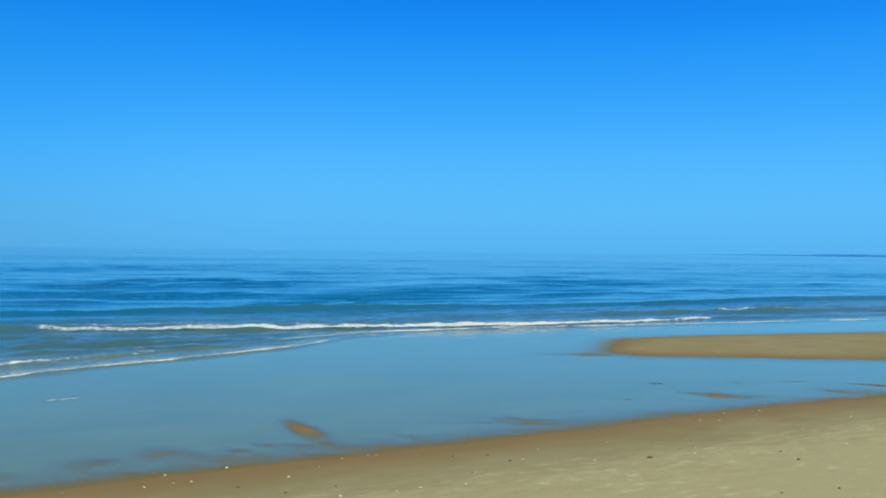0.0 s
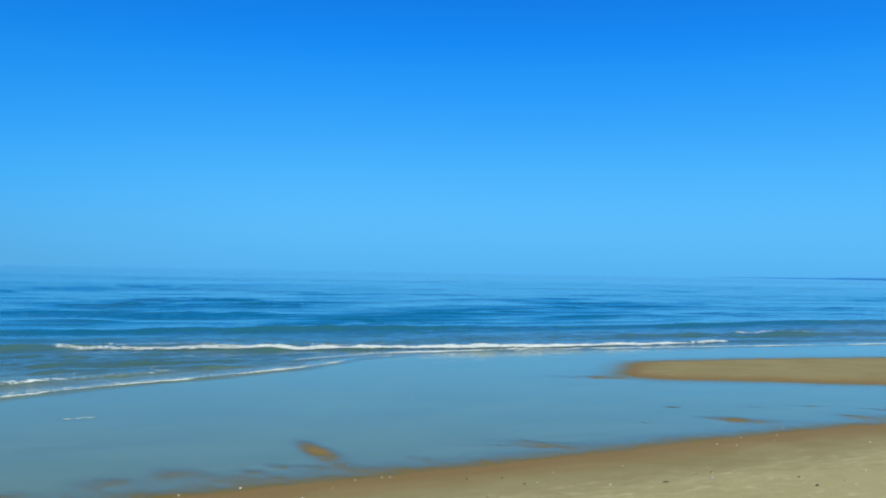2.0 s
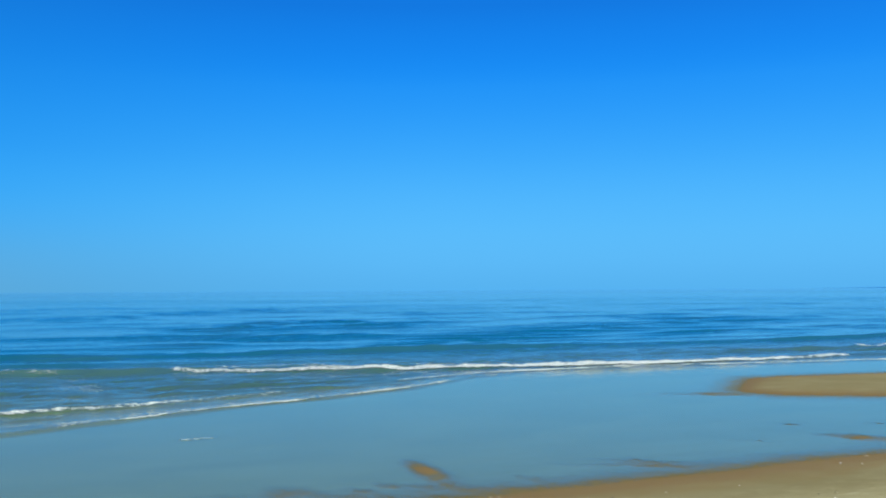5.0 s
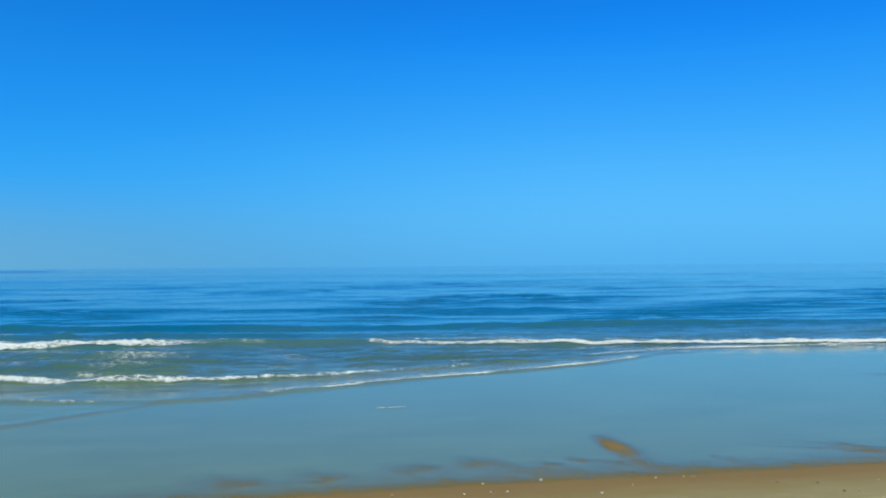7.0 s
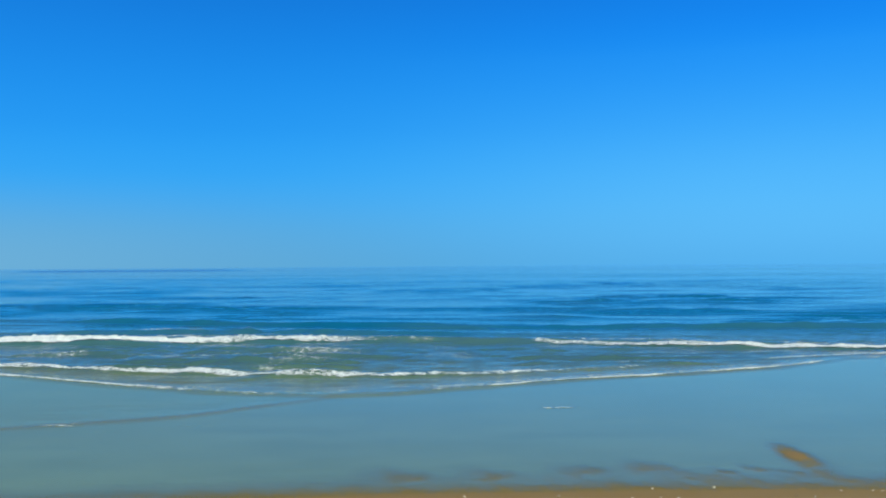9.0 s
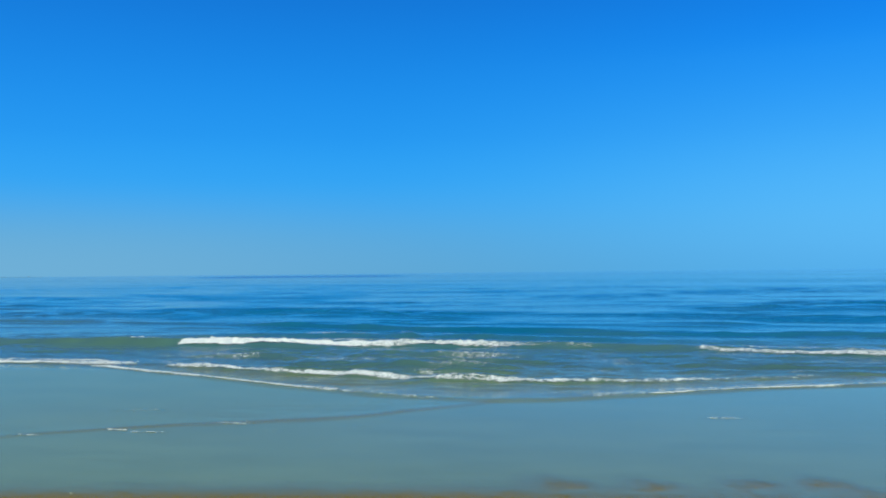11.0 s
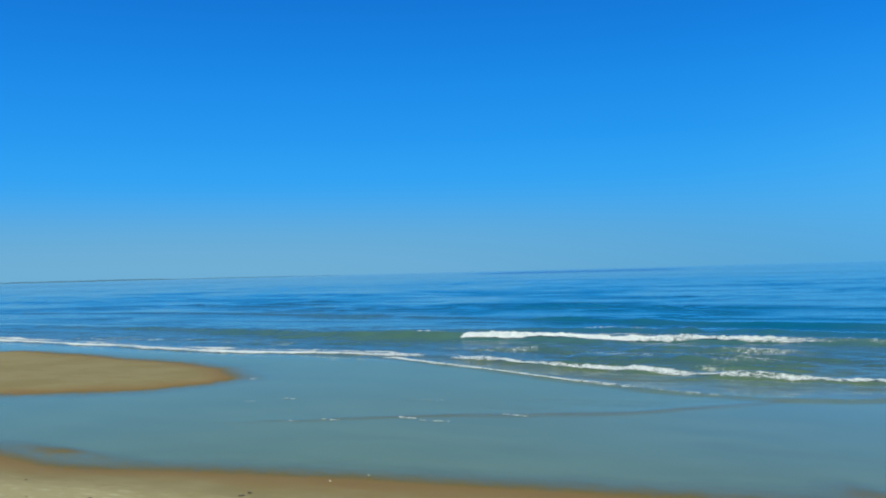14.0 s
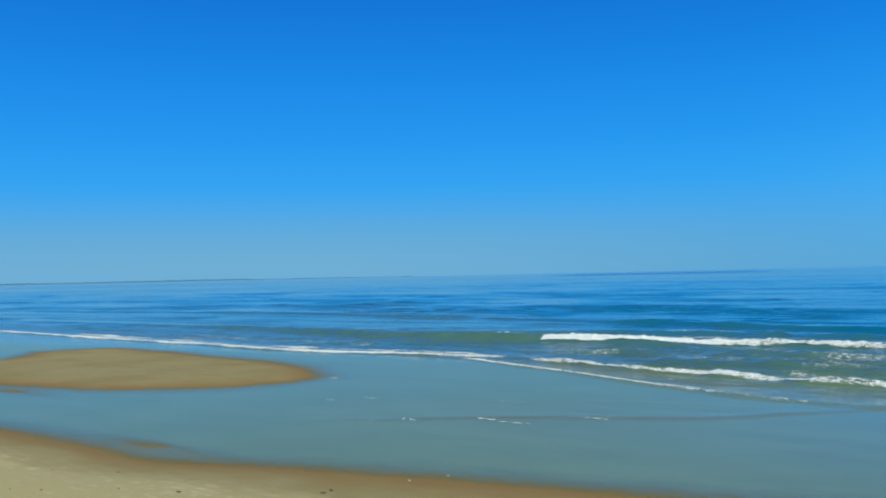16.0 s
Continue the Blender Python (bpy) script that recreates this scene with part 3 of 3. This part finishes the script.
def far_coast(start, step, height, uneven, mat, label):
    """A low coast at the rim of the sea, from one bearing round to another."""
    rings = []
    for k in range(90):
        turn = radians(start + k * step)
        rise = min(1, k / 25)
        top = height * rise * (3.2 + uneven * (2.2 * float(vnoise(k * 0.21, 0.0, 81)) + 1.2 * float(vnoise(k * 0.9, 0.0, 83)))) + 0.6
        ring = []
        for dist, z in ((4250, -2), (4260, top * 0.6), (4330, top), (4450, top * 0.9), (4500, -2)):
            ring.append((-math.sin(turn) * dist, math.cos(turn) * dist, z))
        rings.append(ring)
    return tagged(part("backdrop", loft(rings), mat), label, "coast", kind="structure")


# the haze of distance is painted into both coasts' blue base colours
far_coast(34.0, 0.5, 1.3, 0.6, tinted("far_coast", (0.065, 0.185, 0.24), 1.0, None, 0.02), "low coastline on the horizon, tinted blue by painted haze")
far_coast(-45.0, -0.35, 2.7, 0.25, tinted("haze_tinted_coast", (0.02, 0.29, 0.60), 1.0, (0.02, 0.26, 0.56), 0.003), "faint headland far across the sea, painted in haze blue")


def fishing_boat(m):
    boat = new("fishing_boat")
    boat.matrix_world = m
    # sea haze is mixed into the boat's colours, there is no volume for it
    hullmat, housemat = tinted("boat_hull", (0.06, 0.18, 0.24), 0.6), tinted("boat_house", (0.30, 0.42, 0.45), 0.6)
    rings = []
    for y, w, k, h in ((-5.5, 1.4, -0.3, 1.3), (-4, 1.7, -0.5, 1.2), (0, 1.8, -0.5, 1.3), (3.5, 1.3, -0.4, 1.8), (5.8, 0.15, 0.4, 2.3)):
        rings.append(((-w, y, h), (-w * 0.8, y, 0.2), (0, y, k), (w * 0.8, y, 0.2), (w, y, h)))
    part("hull", loft(rings), hullmat, boat)
    bm = bmesh.new()
    bmesh.ops.create_cube(bm, size=1, matrix=Matrix.LocRotScale((0, -1.5, 2.4), None, (2.2, 2.8, 2.4)))
    bmesh.ops.bevel(bm, geom=bm.edges[:], offset=0.15, segments=2, affect='EDGES')
    part("wheelhouse", bm, housemat, boat)
    bm = bmesh.new()
    bmesh.ops.create_cone(bm, cap_ends=True, segments=8, radius1=0.16, radius2=0.08, depth=5.5, matrix=Matrix.Translation((0, 0.6, 3.9)))
    part("mast", bm, hullmat, boat)
    return tagged(boat, "small dark fishing boat far out on the sea", "boat")


fishing_boat(pose(-2169, 3120, 0.1, 0, 0, 70))

# ---- shells, stones and scraps on the sand ----
SHELL = tinted("shell", (0.92, 0.86, 0.64), 0.55, (0.80, 0.70, 0.50), 90)
STONE = tinted("stone", (0.12, 0.095, 0.065), 0.8, (0.06, 0.05, 0.035), 60)
WEED = tinted("weed", (0.06, 0.045, 0.02), 0.6, (0.03, 0.025, 0.012), 80)


def cockle(size, dome):
    """Half a ribbed cockle shell, hollow side down."""
    bm = bmesh.new()
    rows, cols = 6, 19
    def skin(thin):
        grid = []
        for j in range(rows + 1):
            r = j / rows
            line = []
            for i in range(cols):
                a = (i / (cols - 1) - 0.5) * radians(215)
                rib = 1 + 0.05 * math.cos(i * math.pi) * r
                x, y = math.sin(a) * r * rib * 0.5, (math.cos(a) * r * 0.55 + 0.0) * rib
                z = dome * math.sqrt(max(0.0, 1 - (r * 0.97)**2)) * (1 + 0.05 * math.cos(i * math.pi)) - thin
                line.append(bm.verts.new((x * size, (y - 0.1) * size, max(z, -0.02 if thin else 0.0) * size)))
            grid.append(line)
        return grid
    top, under = skin(0.0), skin(0.06)
    for grid, flip in ((top, False), (under, True)):
        for a, b in zip(grid, grid[1:]):
            for i in range(cols - 1):
                f = (a[i], a[i + 1], b[i + 1], b[i])
                bm.faces.new(f[::-1] if flip else f)
    for i in range(cols - 1):
        bm.faces.new((top[-1][i], top[-1][i + 1], under[-1][i + 1], under[-1][i]))
    bmesh.ops.remove_doubles(bm, verts=bm.verts, dist=1e-5)
    bmesh.ops.recalc_face_normals(bm, faces=bm.faces)
    return bm


def lump(sx, sy, sz, seed):
    bm = bmesh.new()
    bmesh.ops.create_icosphere(bm, subdivisions=2, radius=1)
    for v in bm.verts:
        k = 1 + 0.28 * noise.noise(v.co * 1.4 + Vector((seed, 0, 0))) + 0.1 * noise.noise(v.co * 4 + Vector((0, seed, 0)))
        v.co = Vector((v.co.x * sx, v.co.y * sy, max(v.co.z, -0.5) * sz)) * k
    return bm


def resting(x, y, lift=0.0):
    return float(ground_z(np.array([x]), np.array([y]))[0]) + lift


rng = random.Random(5)
SHELLS = ((6.98, 7.67), (4.51, 6.17), (4.03, 5.89), (4.14, 5.87), (4.6, 5.54), (5.45, 5.31), (5.64, 5.49), (5.99, 4.86), (6.33, 4.75), (6.86, 4.94), (6.31, 4.63),
          (8.26, 5.9), (7.88, 6.74), (7.6, 6.53), (6.85, 6.6), (7.42, 6.82), (6.98, 6.47), (8.43, 7.13), (3.29, 5.35), (3.53, 5.65), (7.16, 5.62), (4.71, 7.29),
          (5.23, 6.13), (1.57, 6.84), (1.68, 6.5), (1.56, 6.53), (1.35, 6.51), (0.83, 6.6), (3.19, 6.73), (3.25, 6.7), (2.33, 6.27), (2.67, 6.51), (2.95, 6.72),
          (2.4, 5.49), (2.78, 5.41), (2.96, 5.41), (3.14, 7.32), (3.72, 6.96), (2.05, 6.88), (0.14, 6.61), (-4.47, 6.98), (-4.15, 6.5), (-4.29, 6.13))
kinds = []
for size, dome, label in ((0.020, 0.42, "bleached white cockle shell lying on damp sand"), (0.015, 0.36, "small cream cockle shell half sunk in sand"),
                          (0.024, 0.30, "broad white clam shell lying on damp sand")):
    ob = tagged(part("shell", cockle(size, dome), SHELL, None, "", True), label, "shell", "shells on the beach")
    kinds.append(ob)
for k, (x, y) in enumerate(SHELLS):
    m = pose(x, y, resting(x, y, 0.001), rng.uniform(-14, 14), rng.uniform(-14, 14), rng.uniform(0, 360))
    ob = kinds[k % 3]
    if k < 3:
        ob.matrix_world = m
    else:
        copy_thing(ob, m)

STONES = ((4.02, 6.2), (5.49, 5.52), (6.13, 5.02), (3.75, 6.31), (2.55, 6.54), (1.91, 6.13), (2.13, 5.78), (2.5, 5.79), (5.46, 3.98), (5.01, 4.09), (1.84, 7.99), (2.99, 7.16),
          (3.12, 7.46), (3.16, 7.36), (2.85, 7.01), (3.02, 7.03), (-7.44, 4.82), (-6.61, 5.06), (-7.14, 4.79), (-5.89, 4.51), (-6.33, 4.15), (-6.56, 4.04))
kinds = []
for k, dims in enumerate(((0.009, 0.006, 0.005), (0.007, 0.005, 0.004), (0.011, 0.008, 0.005))):
    kinds.append(tagged(part("pebble", lump(*dims, 3.1 * k), STONE, None, "", True), "small dark pebble lying on the sand", "pebble", "pebbles on the beach"))
for k, (x, y) in enumerate(STONES):
    m = pose(x, y, resting(x, y, 0.003), 0, 0, rng.uniform(0, 360))
    if k < 3:
        kinds[k].matrix_world = m
    else:
        copy_thing(kinds[k % 3], m)

SCRAPS = ((6.0, 4.74, 20), (5.03, 5.38, -25), (-5.42, 4.69, 10), (-4.53, 5.32, 40), (-4.55, 5.44, -10))
scrap = tagged(part("seaweed_scrap", lump(0.026, 0.010, 0.007, 9.0), WEED, None, "", True), "dark scrap of dried seaweed on the sand", "seaweed", "seaweed scraps on the beach")
for k, (x, y, turn) in enumerate(SCRAPS):
    m = pose(x, y, resting(x, y, 0.003), 0, 0, turn)
    if k:
        copy_thing(scrap, m)
    else:
        scrap.matrix_world = m
